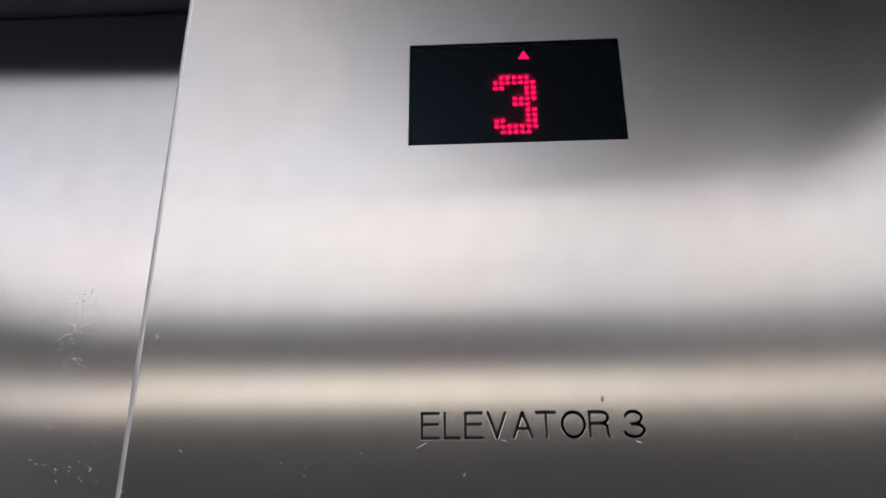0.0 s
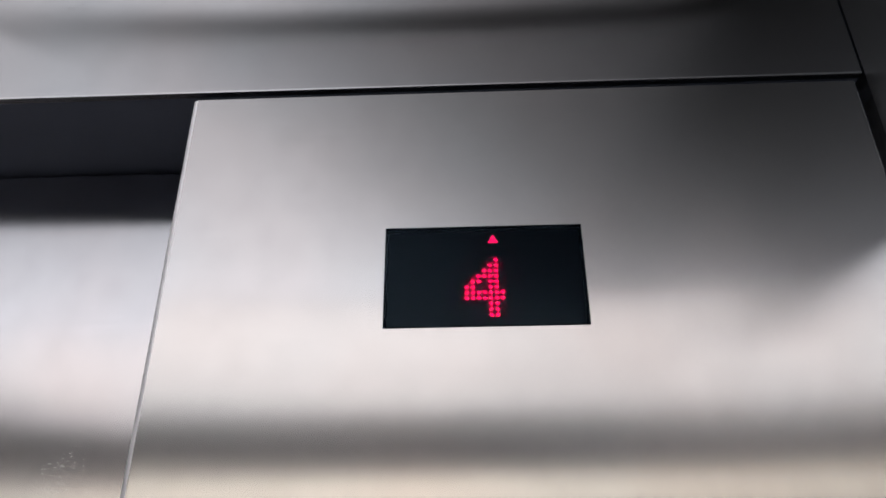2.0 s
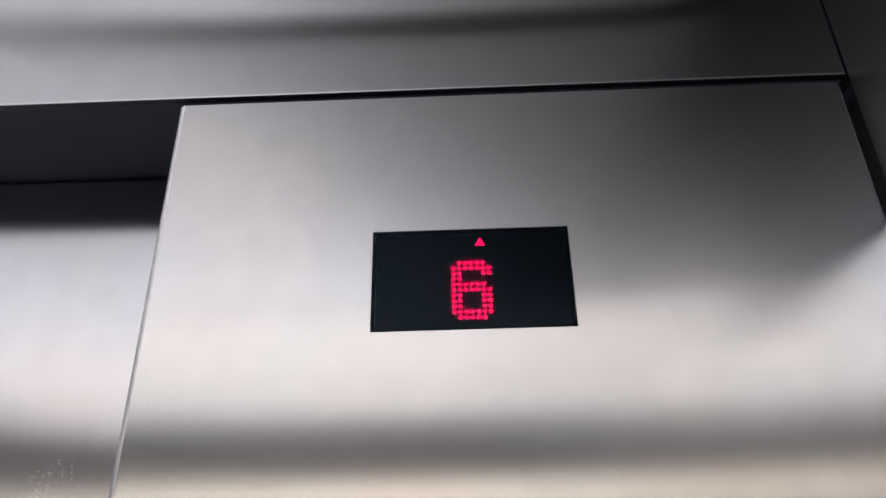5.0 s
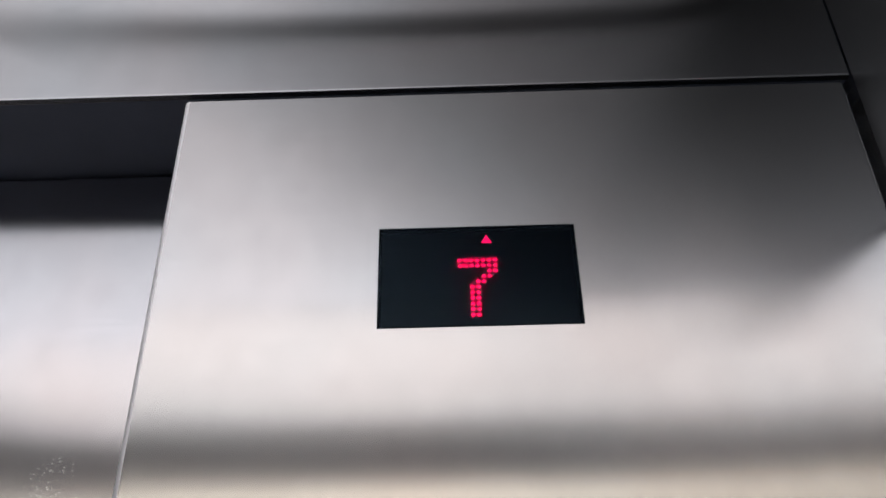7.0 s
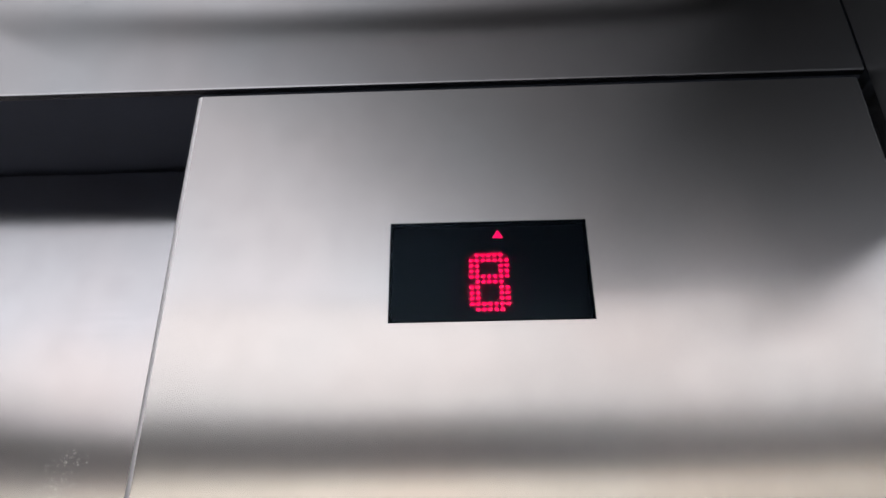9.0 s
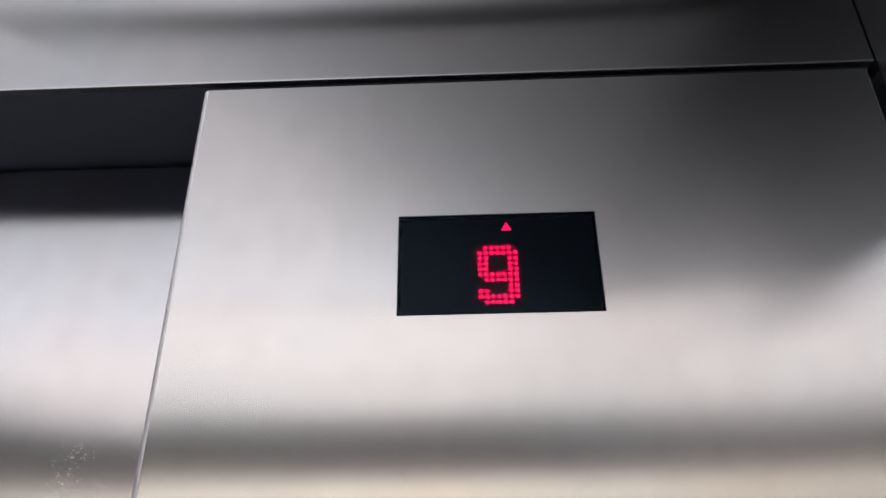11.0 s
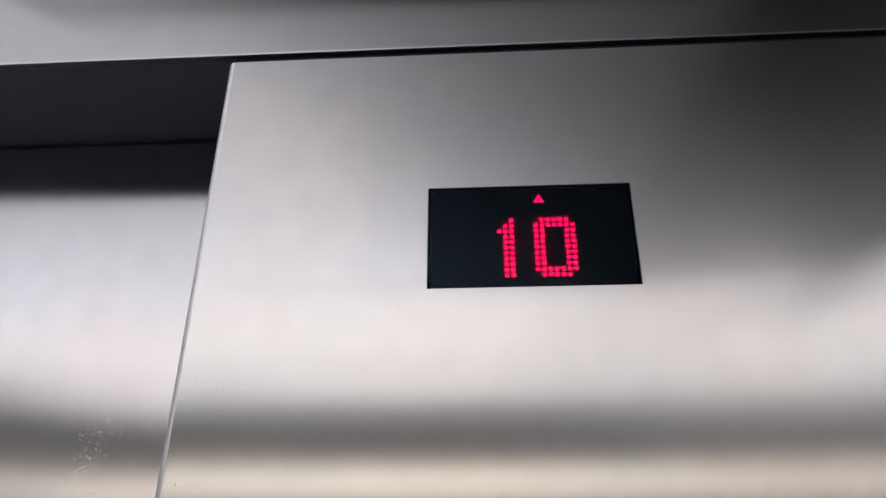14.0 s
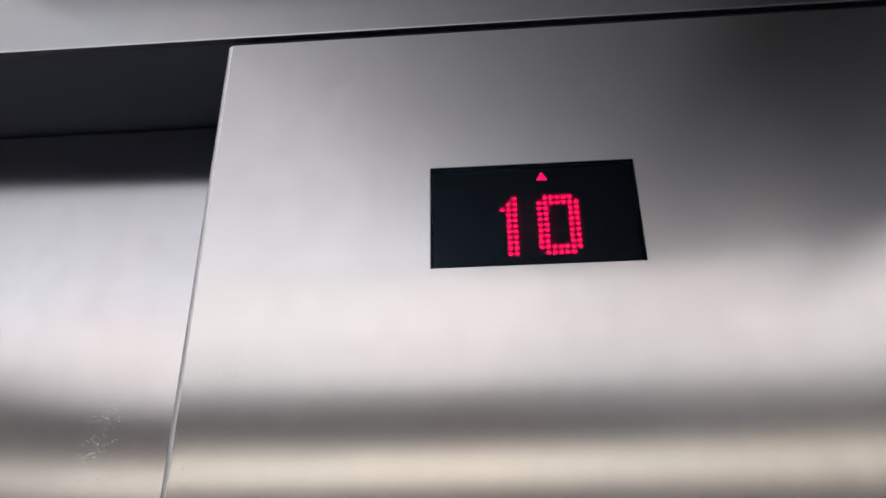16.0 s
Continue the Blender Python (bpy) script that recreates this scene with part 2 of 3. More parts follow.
# ---- structure ----
def structure():
    t = 0.04
    thing("floor", box_bm(X_LEFT - t, X_RIGHT + t, Y_BACK - t, 0.2, -0.05, 0.0), FLOOR_MAT, "grey speckled vinyl elevator floor", "floor", "structure")
    thing("wall_right", box_bm(X_RIGHT, X_RIGHT + t, Y_BACK - t, 0.2, 0.0, CEIL + 0.1), STEEL_SIDE, "brushed steel side wall of the elevator car", "wall", "structure")
    # added plate: darkens what the panel's right side mirrors; the wall is plain steel
    thing("dim_plate_right", box_bm(X_RIGHT - 0.003, X_RIGHT - 0.0002, -0.235, -0.0005, Z0 + 0.001, CEIL, 0.0006, 1), STEEL_DIM, "added dark plate dimming the reflections high on the side wall", "cover plate", "structure")
    thing("wall_left", box_bm(X_LEFT - t, X_LEFT, Y_BACK - t, 0.2, 0.0, CEIL + 0.1), WALL_PALE, "pale grey laminate side wall of the elevator car", "wall", "structure")
    thing("wall_back", box_bm(X_LEFT, X_RIGHT, Y_BACK - t, Y_BACK, 0.0, CEIL + 0.1), WALL_DARK, "grey-brown laminate back wall of the elevator car", "wall", "structure")
    thing("trim_frieze", box_bm(X_LEFT + 0.002, X_RIGHT - 0.002, Y_BACK + 0.001, Y_BACK + 0.012, Z0 + 0.160, Z0 + 0.264, 0.001, 1), FRIEZE, "grey enamelled frieze along the back wall", "frieze", "structure")
    thing("trim_cornice", box_bm(X_LEFT + 0.002, X_RIGHT - 0.002, Y_BACK + 0.001, Y_BACK + 0.016, Z0 + 0.2645, Z0 + 0.284, 0.001, 1), WHITE, "white enamelled cornice under the ceiling", "trim", "structure")
    thing("wall_front_left", box_bm(X_LEFT, OPEN_L, 0.0, 0.075, 0.0, LINTEL - 0.005, 0.002, 2), STEEL_V, "brushed steel front return of the elevator car", "wall", "structure")
    thing("wall_front_right", box_bm(PANEL_L + 0.004, X_RIGHT - 0.001, 0.034, 0.076, 0.0, LINTEL - 0.004), DARK_METAL, "dark blue-grey jamb behind the operating panel", "wall", "structure")
    thing("wall_shaft", box_bm(X_LEFT, X_RIGHT, 0.13, 0.17, 0.0, CEIL + 0.1), DARK_METAL, "dark shaft wall behind the elevator doors", "wall", "structure")
    # header: steel face with a rolled lower lip, dark underside
    bm = bmesh.new()
    profile = [(0.0, CEIL + 0.05), (0.0, LINTEL + 0.0017), (0.00014, LINTEL + 0.0007), (0.0005, LINTEL + 0.0003), (0.0042, LINTEL), (0.0042, CEIL + 0.05)]
    ends = [[bm.verts.new((x, y, z)) for y, z in profile] for x in (X_LEFT + 0.001, X_RIGHT - 0.0038)]
    for k in range(len(profile)):
        bm.faces.new((ends[0][k], ends[0][k - 1], ends[1][k - 1], ends[1][k]))
    bm.faces.new(ends[0])
    bm.faces.new(ends[1][::-1])
    header = thing("wall_header", bm, STEEL_HEAD, "brushed steel header panel above the elevator door", "header", "structure")
    # underside: the shade below the header is put into the dark blue-grey
    thing("trim_soffit", box_bm(X_LEFT + 0.001, X_RIGHT - 0.0038, 0.0045, 0.125, LINTEL + 0.0003, LINTEL + 0.03), DARK_METAL, "underside of the door header, its shade put into a dark colour", "soffit", "structure")
    return header


def ceiling():
    bm = bmesh.new()
    box(bm, X_LEFT, X_RIGHT, Y_BACK, 0.0, CEIL + 0.02, CEIL + 0.06)
    thing("ceiling", bm, CEIL_MAT, "dark grey enamelled elevator ceiling", "ceiling", "structure")


def ceiling_light(x0, x1, y0, y1, glow_mat, label):
    w = 0.002
    cx, cy = (x0 + x1) / 2, (y0 + y1) / 2
    ob = empty("ceiling_light", (cx, cy, CEIL), label, "ceiling light", "ceiling lights")
    hx, hy = (x1 - x0) / 2, (y1 - y0) / 2
    part("diffuser", box_bm(-hx, hx, -hy, hy, 0.004, 0.012), glow_mat, ob, "glowing white diffuser")
    bm = bmesh.new()
    for b in ((-hx - w, hx + w, -hy - w, -hy), (-hx - w, hx + w, hy, hy + w), (-hx - w, -hx, -hy, hy), (hx, hx + w, -hy, hy)):
        box(bm, *b, 0.0, 0.0195)
    part("frame", bm, TRIM_MAT, ob, "satin aluminium frame")
    return ob


def glow_band():
    # added glowing band for the warm stripe reflected in the steel
    ob = empty("glow_band", ((X_LEFT + X_RIGHT) / 2, Y_BACK, Z0), "added glowing warm band along the back wall, seen only in reflections", "wall light")
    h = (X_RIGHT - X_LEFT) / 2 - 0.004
    part("diffuser", box_bm(-h, h, 0.001, 0.020, 0.070, 0.150, 0.003, 2), BAND_BEIGE, ob, "glowing warm beige face of the added band")
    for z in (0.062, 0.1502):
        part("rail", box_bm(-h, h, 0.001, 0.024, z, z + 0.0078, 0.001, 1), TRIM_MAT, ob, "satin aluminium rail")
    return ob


# ---- operating panel with engraved lettering and the pocket for the indicator ----
# each letter: its left and right edge, in metres from the window's left edge
LETTERS = [("E", 0.0074, 0.0155), ("L", 0.0172, 0.0244), ("E", 0.0260, 0.0340), ("V", 0.0356, 0.0440), ("A", 0.0464, 0.0551),
           ("T", 0.0563, 0.0651), ("O", 0.0670, 0.0773), ("R", 0.0786, 0.0874), ("3", 0.0933, 0.1020)]
BASE, CAP = Z0 - 0.2014, 0.0114
STROKE = 0.00096  # width of the engraver's cut


def arc(cx, cy, rx, ry, a0, a1, n=14):
    return [(cx + rx * math.cos(radians(a0 + (a1 - a0) * i / n)), cy + ry * math.sin(radians(a0 + (a1 - a0) * i / n))) for i in range(n + 1)]


# single-line engraver's letters in a unit box: each a list of lines
STROKES = {
    "E": [[(1, 1), (0, 1), (0, 0), (1, 0)], [(0, 0.55), (0.93, 0.55)]],
    "L": [[(0, 1), (0, 0), (1, 0)]],
    "V": [[(0, 1), (0.5, 0), (1, 1)]],
    "A": [[(0, 0), (0.5, 1), (1, 0)], [(0.2, 0.36), (0.8, 0.36)]],
    "T": [[(0, 1), (1, 1)], [(0.5, 1), (0.5, 0)]],
    "O": [arc(0.5, 0.5, 0.5, 0.5, 0, 360, 32)],
    "R": [[(0, 0), (0, 1), (0.62, 1)] + arc(0.62, 0.77, 0.36, 0.23, 90, -90, 12)[1:] + [(0, 0.54)], [(0.62, 0.54)] + arc(0.62, 0.36, 0.30, 0.18, 90, 0, 6) + [(0.93, 0.12), (1.0, 0)]],
    "3": [arc(0.47, 0.75, 0.44, 0.25, 165, -90, 18) + arc(0.47, 0.26, 0.53, 0.26, 90, -165, 20)[1:], [(0.36, 0.5), (0.5, 0.5)]],
}


def letter_mesh(ch, x0, x1, levels):
    """One engraved letter as round-ended strokes; levels: depth and width of the cut from its front to its back."""
    h = STROKE / 2
    bm = bmesh.new()
    for line in STROKES[ch]:
        pts = [(x0 + h + x * (x1 - x0 - 2 * h), BASE + h + z * (CAP - 2 * h)) for x, z in line]
        for (ax, az), (bx, bz) in zip(pts, pts[1:]):
            d = math.atan2(bz - az, bx - ax)
            rings = []
            for y, w in levels:
                ring = []
                for cx, cz, a0 in ((bx, bz, d - math.pi / 2), (ax, az, d + math.pi / 2)):
                    for k in range(6):
                        a = a0 + math.pi * k / 5
                        ring.append(bm.verts.new((cx + w * h * math.cos(a), y, cz + w * h * math.sin(a))))
                rings.append(ring)
            n = len(rings[0])
            bm.faces.new(rings[0])
            bm.faces.new(rings[-1][::-1])
            for o, q in zip(rings, rings[1:]):
                for k in range(n):
                    bm.faces.new((o[k], o[k - 1], q[k - 1], q[k]))
    bmesh.ops.recalc_face_normals(bm, faces=bm.faces)
    return bm


def operating_panel():
    ob = empty("operating_panel", ((PANEL_L + PANEL_R) / 2, 0.0, 0.0), "brushed steel elevator operating panel with engraved lettering", "control panel")
    bm = bmesh.new()
    box(bm, PANEL_L, PANEL_R, 0.0, 0.032, 0.002, PANEL_TOP)
    bmesh.ops.recalc_face_normals(bm, faces=bm.faces)
    left = [e for e in bm.edges if all(abs(v.co.y) < 1e-6 and abs(v.co.x - PANEL_L) < 1e-6 for v in e.verts)]
    bmesh.ops.bevel(bm, geom=left, offset=0.0046, segments=10, profile=0.5, affect="EDGES")
    right = [e for e in bm.edges if all(abs(v.co.y) < 1e-6 and abs(v.co.x - PANEL_R) < 1e-6 for v in e.verts)]
    bmesh.ops.bevel(bm, geom=right, offset=0.004, segments=8, profile=0.5, affect="EDGES")
    me = bpy.data.meshes.new("plate_form")
    bm.to_mesh(me)
    bm.free()
    plate = bpy.data.objects.new("plate_form", me)
    scene.collection.objects.link(plate)
    # cutters: window pocket and letters
    bm = bmesh.new()
    for ch, x0, x1 in LETTERS:
        one = letter_mesh(ch, x0, x1, ((-0.00005, 1.95), (0.00008, 1.25), (0.0006, 0.8)))
        lm = bpy.data.meshes.new("letter_cut")
        one.to_mesh(lm)
        one.free()
        bm.from_mesh(lm)
    box(bm, 0.0, WIN_W, -0.002, 0.014, Z0 - WIN_H, Z0)
    bmesh.ops.recalc_face_normals(bm, faces=bm.faces)
    cm = bpy.data.meshes.new("cut_form")
    bm.to_mesh(cm)
    bm.free()
    cutter = bpy.data.objects.new("cut_form", cm)
    scene.collection.objects.link(cutter)
    mod = plate.modifiers.new("cut", "BOOLEAN")
    mod.operation, mod.solver, mod.object = "DIFFERENCE", "EXACT", cutter
    mod.use_self = True
    dg = bpy.context.evaluated_depsgraph_get()
    done = bpy.data.meshes.new_from_object(plate.evaluated_get(dg))
    bpy.data.objects.remove(plate)
    bpy.data.objects.remove(cutter)
    done.name = "faceplate"
    done.materials.clear()
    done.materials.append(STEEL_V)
    done.materials.append(STEEL_HIGHLIGHT)
    # only the rounded left edge takes the lighter highlight steel
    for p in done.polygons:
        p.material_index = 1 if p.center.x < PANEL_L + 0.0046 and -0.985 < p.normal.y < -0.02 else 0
    map_uv(done)
    face = new("faceplate", done)
    face.parent = ob
    face.matrix_parent_inverse = Matrix.Translation(ob.location).inverted()
    # black fill in the engraved grooves, letter by letter
    for ch, x0, x1 in LETTERS:
        fill = part("letter", letter_mesh(ch, x0, x1, ((0.00012, 1.24), (0.0008, 0.9))), LETTER_FILL, ob, "black-filled engraved letter " + ch if ch != "3" else "black-filled engraved figure 3")
        fill.matrix_parent_inverse = Matrix.Translation(ob.location).inverted()
    return ob


# ---- floor indicator: smoked window, arrow, matrix of turning light dots ----
PITCH, DOT_X, DOT_Z, DOT_Y = 0.00322, 0.0442, -0.01865, 0.0063
BAR, ENDS, MID = "0123456", "0156", "12345"
GLYPHS = {
    "1": ["0", "a0", "ba0"] + ["a0"] * 8,
    "3": [MID, BAR, ENDS, "56", "3456", "345", "56", "56", ENDS, BAR, MID],
    "4": ["5", "45", "345", "2345", "1245", "0145", BAR, BAR, "45", "45", "45"],
    "5": [BAR, BAR, "01", "01", "012345", BAR, "56", "56", ENDS, BAR, MID],
    "6": [MID, BAR, ENDS, "01", "012345", BAR, ENDS, ENDS, ENDS, BAR, MID],
    "7": [BAR, BAR, "56", "45", "34", "23", "23", "23", "23", "23", "23"],
    "8": [MID, BAR, ENDS, ENDS, BAR, MID, ENDS, ENDS, ENDS, BAR, MID],
    "9": [MID, BAR, ENDS, ENDS, ENDS, BAR, "123456", "56", ENDS, BAR, MID],
    "0": [MID, BAR] + [ENDS] * 7 + [BAR, MID],
}
COLUMN = {"a": -1, "b": -2}
# each floor: the time when its number starts to show, and its glyphs with their column offsets
FLOORS = [(0.0, [("3", 0)]), (1.36, [("4", 0)]), (2.22, [("5", 0)]), (4.50, [("6", 0)]), (6.39, [("7", 0)]), (8.27, [("8", 0)]), (10.06, [("9", 0)]), (11.85, [("1", 0), ("0", 4)])]


def lit_cells(glyphs):
    cells = set()
    for ch, off in glyphs:
        for r, cols in enumerate(GLYPHS[ch]):
            for c in cols:
                cells.add(((COLUMN[c] if c in COLUMN else int(c)) + off, r))
    return cells


def mask(ob, used):
    """Black plate in front of the light beads, with one round hole for each."""
    bm = bmesh.new()
    y, h, rx, rz, n = 0.0046, PITCH / 2, 0.00148, 0.00156, 16
    left, right = DOT_X - 2.5 * PITCH, DOT_X + 10.5 * PITCH
    top, low = DOT_Z + h, DOT_Z - 10.5 * PITCH

    def quad(x0, x1, z0, z1):
        bm.faces.new([bm.verts.new((x, y, z)) for x, z in ((x0, z0), (x1, z0), (x1, z1), (x0, z1))])

    quad(0.0014, left, low, top)
    quad(right, WIN_W - 0.0014, low, top)
    quad(0.0014, WIN_W - 0.0014, -WIN_H + 0.0014, low)
    quad(0.0014, WIN_W - 0.0014, top, -0.0014)
    for c in range(-2, 11):
        for row in range(11):
            cx, cz = DOT_X + c * PITCH, DOT_Z - row * PITCH
            if (c, row) not in used:
                quad(cx - h, cx + h, cz - h, cz + h)
                continue
            rings = [[], [], []]
            for k in range(n):
                a = math.tau * k / n
                u, v = math.cos(a), math.sin(a)
                q = h / max(abs(u), abs(v))
                rings[0].append(bm.verts.new((cx + q * u, y, cz + q * v)))
                rings[1].append(bm.verts.new((cx + rx * u, y, cz + rz * v)))
                rings[2].append(bm.verts.new((cx + rx * u, y + 0.0003, cz + rz * v)))
            for o, w in ((rings[0], rings[1]), (rings[1], rings[2])):
                for k in range(n):
                    bm.faces.new((o[k], o[k - 1], w[k - 1], w[k]))
    part("mask", bm, BLACK, ob, "black perforated mask")


def floor_indicator():
    ob = empty("floor_indicator", (0, 0, Z0), "black glass floor indicator with red dot-matrix number", "display")
    k = 0.0002
    bm = bmesh.new()
    # open-fronted housing
    box(bm, k, WIN_W - k, 0.0092, 0.0120, -WIN_H + k, -k)
    for b in ((k, 0.0014, -WIN_H + k, -k), (WIN_W - 0.0014, WIN_W - k, -WIN_H + k, -k)):
        box(bm, b[0], b[1], 0.0019, 0.0092, b[2], b[3])
    for z in (-WIN_H + k, -0.0014):
        box(bm, 0.0014, WIN_W - 0.0014, 0.0019, 0.0092, z, z + 0.001)
    part("housing", bm, BLACK, ob, "matt black housing")
    part("window_glass", box_bm(k, WIN_W - k, 0.0001, 0.0013, -WIN_H + k, -k, 0.0001, 1), GLASS, ob, "smoked black window glass")
    part("diffuser_film", box_bm(0.0016, WIN_W - 0.0016, 0.0042, 0.0043, -WIN_H + 0.0016, -0.0016), FILM, ob, "thin clear diffuser film")
    # arrow
    bm = bmesh.new()
    a = [(0.0563, -0.0097), (0.0621, -0.0097), (0.0592, -0.0047)]
    f = [bm.verts.new((x, 0.0015, z)) for x, z in a]
    g = [bm.verts.new((x, 0.0019, z)) for x, z in a]
    bm.faces.new(f)
    bm.faces.new(g[::-1])
    for i in range(3):
        bm.faces.new((f[i], f[i - 1], g[i - 1], g[i]))
    part("direction_arrow", bm, ARROW, ob, "lit red upward arrow")
    # one dot: a small bead that turns about its upright axis
    bm = bmesh.new()
    bmesh.ops.create_uvsphere(bm, u_segments=16, v_segments=10, radius=BEAD)
    for f in bm.faces:
        f.smooth = True
    dot_mesh = bpy.data.meshes.new("led_dot")
    bm.to_mesh(dot_mesh)
    bm.free()
    dot_mesh.materials.append(LED)
    used = sorted(set().union(*[lit_cells(g) for _, g in FLOORS]))
    mask(ob, used)
    dots = {}
    for c, r in used:
        d = new("led_dot", dot_mesh)
        d.parent = ob
        dots[c, r] = d
    return dots


def dot_rows(cell):
    """The dot's turn through the clip: 0 shows its lit front, 180 its black back; it turns away as a number fades."""
    c, r = cell
    at = (DOT_X + c * PITCH, DOT_Y, DOT_Z - r * PITCH)
    states = [(t, cell in lit_cells(g)) for t, g in FLOORS]
    keys = [(0.0, 0 if states[0][1] else 180)]
    for (t0, was), (t1, now) in zip(states, states[1:]):
        if not was and not now:
            continue
        if was:
            keys += [(t1 - 0.27, 0), (t1 - 0.15, 54), (t1 - 0.08, 82), (t1 - 0.03, 100), (t1, 112)]
        else:
            keys += [(t1 - 0.04, 180), (t1, 112)]
        if now:
            keys += [(t1 + 0.05, 84), (t1 + 0.12, 64), (t1 + 0.20, 44), (t1 + 0.32, 0)]
        else:
            keys += [(t1 + 0.04, 180)]
    keys.append((16.0, keys[-1][1]))
    return [(t, pose(*at, 0, 0, a)) for t, a in keys]


# ---- doors ----
def elevator_door(x0, x1, label):
    ob = empty("elevator_door", ((x0 + x1) / 2, Y_DOOR, 0.0), label, "elevator door", "car doors")
    h = (x1 - x0) / 2
    part("door_leaf", box_bm(-h, h, 0.0, 0.03, 0.006, LINTEL - 0.003, 0.0015, 2), STEEL_DOOR, ob)
    return ob


def flecks(name, parent, spots, material, seed, y, label):
    """Fine scratches: short thin slivers, cx, cz, spread x, spread z, count, length."""
    rnd = random.Random(seed)
    bm = bmesh.new()
    for cx, cz, sx, sz, count, length in spots:
        for _ in range(count):
            x, z = cx + rnd.gauss(0, sx), Z0 + cz + rnd.gauss(0, sz)
            a = rnd.uniform(0, math.pi)
            ln = length * rnd.uniform(0.3, 1.0)
            w = rnd.uniform(0.00010, 0.00027)
            bend, tilt = rnd.uniform(-0.5, 0.5), rnd.uniform(0.06, 0.30)
            pts = []
            for k in (-1, 0, 1):
                aa = a + bend * k
                pts.append((x + ln / 2 * k * math.cos(aa), z + ln / 2 * k * math.sin(aa)))
            up, dn = [], []
            for i, (px, pz) in enumerate(pts):
                ww = w * (1.0 if i == 1 else 0.45)
                for side, row in ((1, up), (-1, dn)):
                    dz = side * ww * math.cos(a)
                    row.append(bm.verts.new((px - side * ww * math.sin(a), y + tilt * (dz + pz - z), pz + dz)))
            for i in (0, 1):
                bm.faces.new((up[i], up[i + 1], dn[i + 1], dn[i]))
    ob = part(name, bm, material, parent, label)
    ob.matrix_parent_inverse = Matrix.Translation(parent.location).inverted()
    return tagged(ob, kind="stuff")


def scores(name, parent, lines, y, label):
    """Longer scratches: thin raised burrs along bent lines of x and z from the window's top."""
    bm = bmesh.new()
    for line in lines:
        rows = []
        for k, (x, z) in enumerate(line):
            ax, az = line[max(k - 1, 0)]
            bx, bz = line[min(k + 1, len(line) - 1)]
            ln = math.hypot(bx - ax, bz - az)
            nx, nz = -(bz - az) / ln, (bx - ax) / ln
            w = 0.00012 if 0 < k < len(line) - 1 else 0.00006
            rows.append([bm.verts.new((x + q * w * nx, y + q * w * 0.2 * nz, Z0 + z + q * w * nz)) for q in (1, -1)])
        for a, b in zip(rows, rows[1:]):
            bm.faces.new((a[0], b[0], b[1], a[1]))
    ob = part(name, bm, SCRATCH, parent, label)
    ob.matrix_parent_inverse = Matrix.Translation(parent.location).inverted()
    return tagged(ob, kind="stuff")


header = structure()
ceiling()
# unseen lamps; strengths and fades set to give the steel's reflections
ceiling_light(-1.25, 0.265, -1.2005, -0.805, LAMP_WARM, "broad white luminous ceiling panel in a metal frame")
ceiling_light(-1.25, 0.265, -1.4005, -1.2055, LAMP_NEXT, "wide soft luminous ceiling panel in a metal frame")
ceiling_light(-1.25, 0.265, -1.565, -1.4055, LAMP_REAR, "wide weak luminous ceiling panel beside the cornice")
ceiling_light(-1.25, 0.265, -0.800, -0.160, LAMP_FADE, "luminous ceiling panel with a fade put into its glow")
# added glowing piece: closes the dark gap mirrored at the header's left end
ceiling_light(-1.25, -0.390, -0.156, -0.136, GLOW_FILL, "short added glowing piece that lightens the header's left reflection")
ceiling_light(-1.25, 0.265, -0.132, -0.02, LAMP_FADE_STRIP, "slim luminous ceiling strip with a fade put into its glow")
glow_band()
panel = operating_panel()
mid = (PANEL_L + OPEN_L) / 2
door_right = elevator_door(mid + 0.002, PANEL_L + 0.06, "closed brushed steel elevator door with small scratches")
elevator_door(OPEN_L - 0.06, mid - 0.002, "closed brushed steel elevator door leaf")
dots = floor_indicator()
# scratches and flecks: centre x, centre z from the window's top, spread x, spread z, count, length
flecks("scratches", door_right, [
    (-0.2010, -0.1080, 0.0080, 0.0060, 52, 0.0011), (-0.2035, -0.1270, 0.0045, 0.0060, 44, 0.0011), (-0.1985, -0.1470, 0.0030, 0.0050, 14, 0.0011), (-0.254, -0.117, 0.0045, 0.0060, 9, 0.0009),
    (-0.199, -0.2070, 0.0120, 0.0050, 13, 0.0018), (-0.180, -0.203, 0.0080, 0.0090, 5, 0.0014), (-0.185, -0.130, 0.0050, 0.0080, 7, 0.0010)], SCRATCH, 5, Y_DOOR - 0.0006, "fine bright scratches")
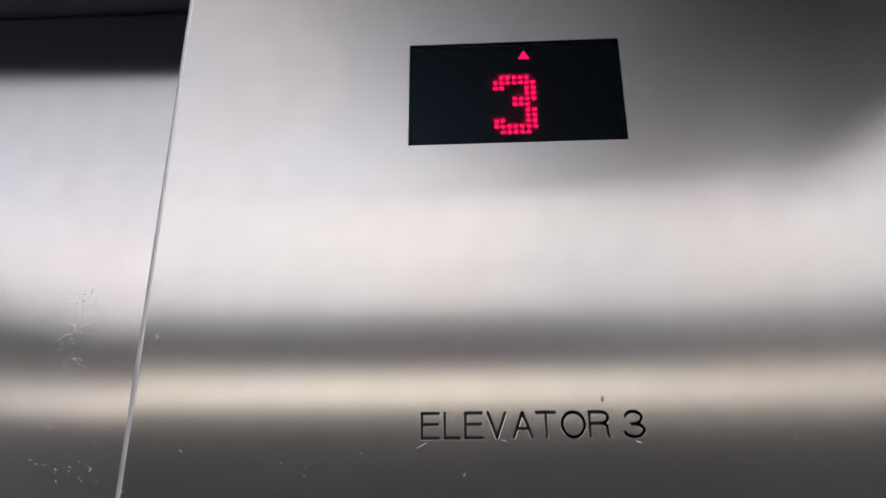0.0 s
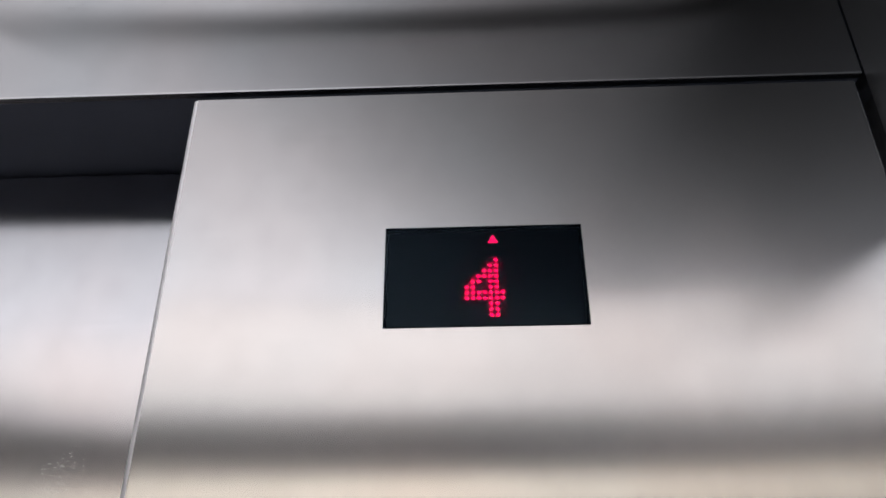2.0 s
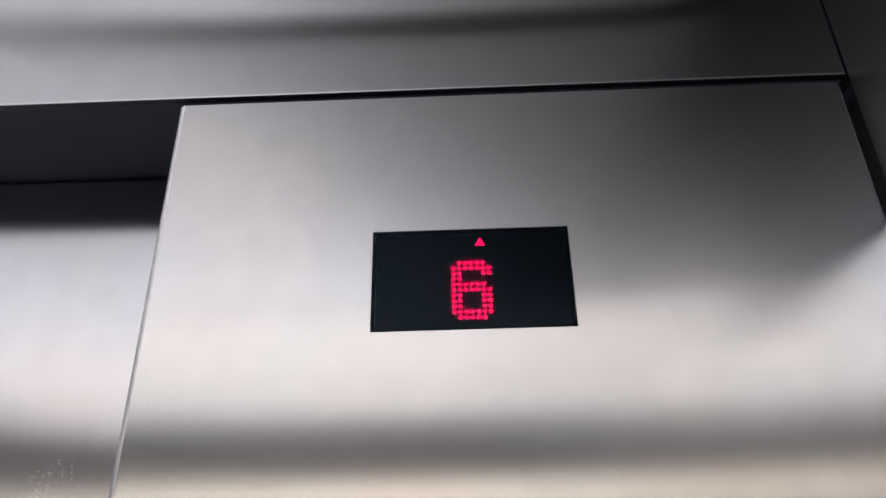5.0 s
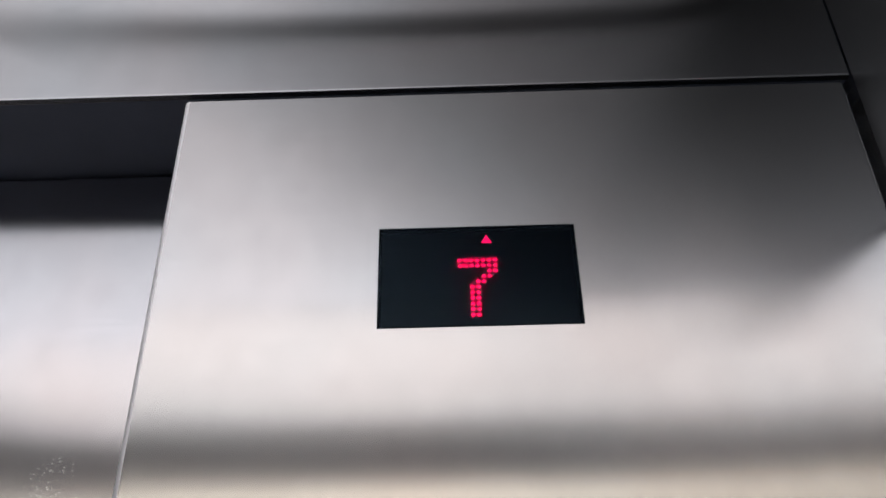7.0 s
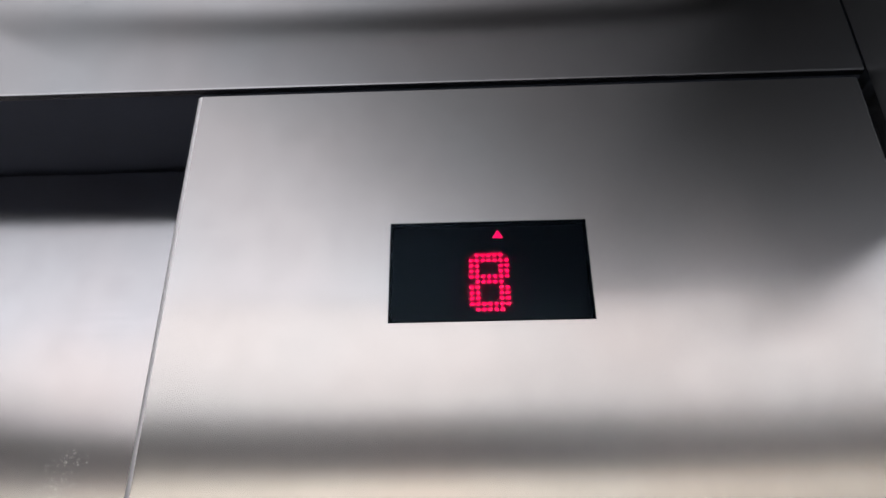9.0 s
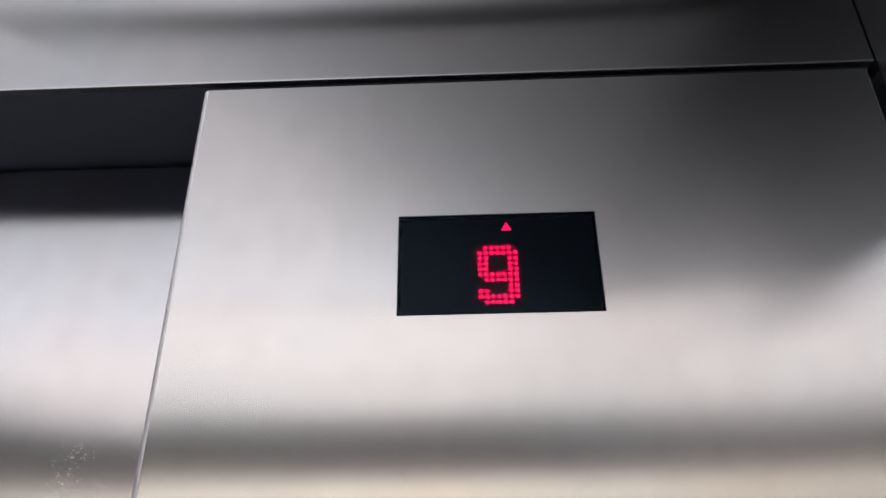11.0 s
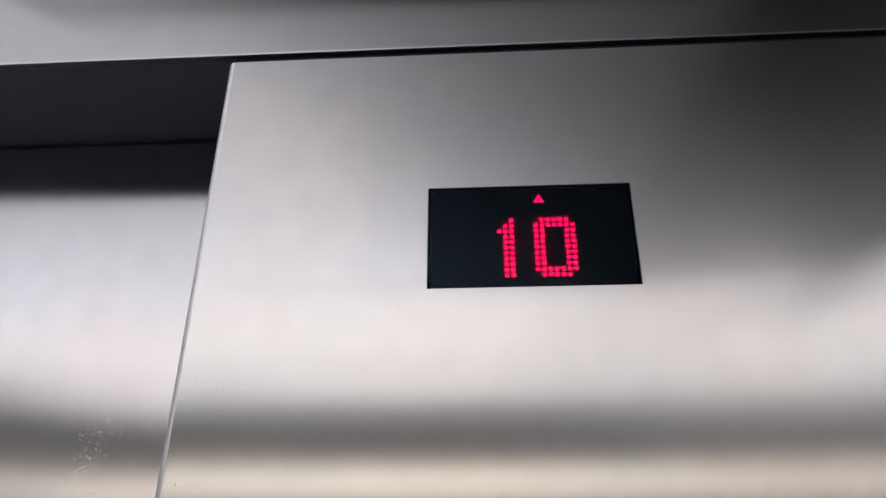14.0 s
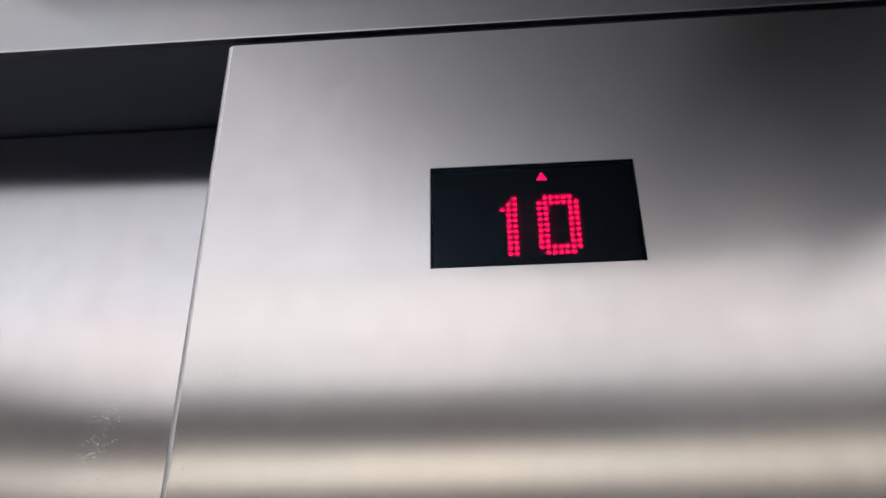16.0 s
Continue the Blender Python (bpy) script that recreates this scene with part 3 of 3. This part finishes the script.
scores("score_marks", door_right, [
    [(-0.2118, -0.1350), (-0.2090, -0.1328), (-0.2062, -0.1309), (-0.2028, -0.1302)], [(-0.2076, -0.1840), (-0.2050, -0.1836), (-0.2022, -0.1842)],
    [(-0.1987, -0.1450), (-0.1957, -0.1448), (-0.1946, -0.1468)], [(-0.1850, -0.2098), (-0.1838, -0.2110), (-0.1825, -0.2128)], [(-0.2066, -0.1210), (-0.2064, -0.1240)],
    [(-0.2062, -0.2037), (-0.2035, -0.2034)]], Y_DOOR - 0.0006, "long bright score marks")
flecks("dirt_flecks", header, [
    (-0.2150, 0.1765, 0.0030, 0.0022, 9, 0.0012), (-0.2330, 0.1730, 0.0080, 0.0030, 8, 0.0010), (-0.1700, 0.1650, 0.0300, 0.0080, 6, 0.0007)], DIRT, 21, -0.0002, "small dirt specks")
scores("score_marks", panel, [
    [(0.0056, -0.2050), (0.0080, -0.2037), (0.0100, -0.2026)], [(-0.1140, -0.1549), (-0.1135, -0.1532)], [(-0.1202, -0.2219), (-0.1184, -0.2213)],
    [(0.0412, -0.2017), (0.0440, -0.2026)], [(0.0972, -0.2024), (0.1002, -0.2036)]], -0.0005, "short bright score marks")
flecks("scratches", panel, [
    (0.0440, -0.2020, 0.0012, 0.0005, 2, 0.0014), (0.0986, -0.2029, 0.0010, 0.0004, 2, 0.0014),
    (-0.072, -0.157, 0.0002, 0.0002, 1, 0.0010), (-0.1136, -0.1543, 0.0003, 0.0006, 2, 0.0018), (-0.1194, -0.2219, 0.0004, 0.0003, 2, 0.0022),
    (-0.018, -0.1965, 0.0003, 0.0002, 1, 0.0006), (-0.096, -0.2052, 0.0004, 0.0002, 2, 0.0010), (0.0265, -0.2157, 0.0010, 0.0006, 2, 0.0010),
    (-0.060, -0.2120, 0.0300, 0.0050, 7, 0.0007), (0.150, -0.2060, 0.0250, 0.0040, 5, 0.0008)], SCRATCH, 9, -0.0005, "fine bright scratches")
flecks("dirt_flecks", panel, [
    (0.0851, -0.1852, 0.00028, 0.0005, 14, 0.0009), (0.1723, -0.0861, 0.0001, 0.0001, 2, 0.0006), (0.175, -0.0600, 0.0200, 0.0200, 2, 0.0005),
    (-0.058, -0.157, 0.0005, 0.0005, 1, 0.0005)], DIRT, 12, -0.0002, "small dark dirt flecks")


def motions():
    for cell, d in dots.items():
        walk(d, dot_rows(cell))


motions()
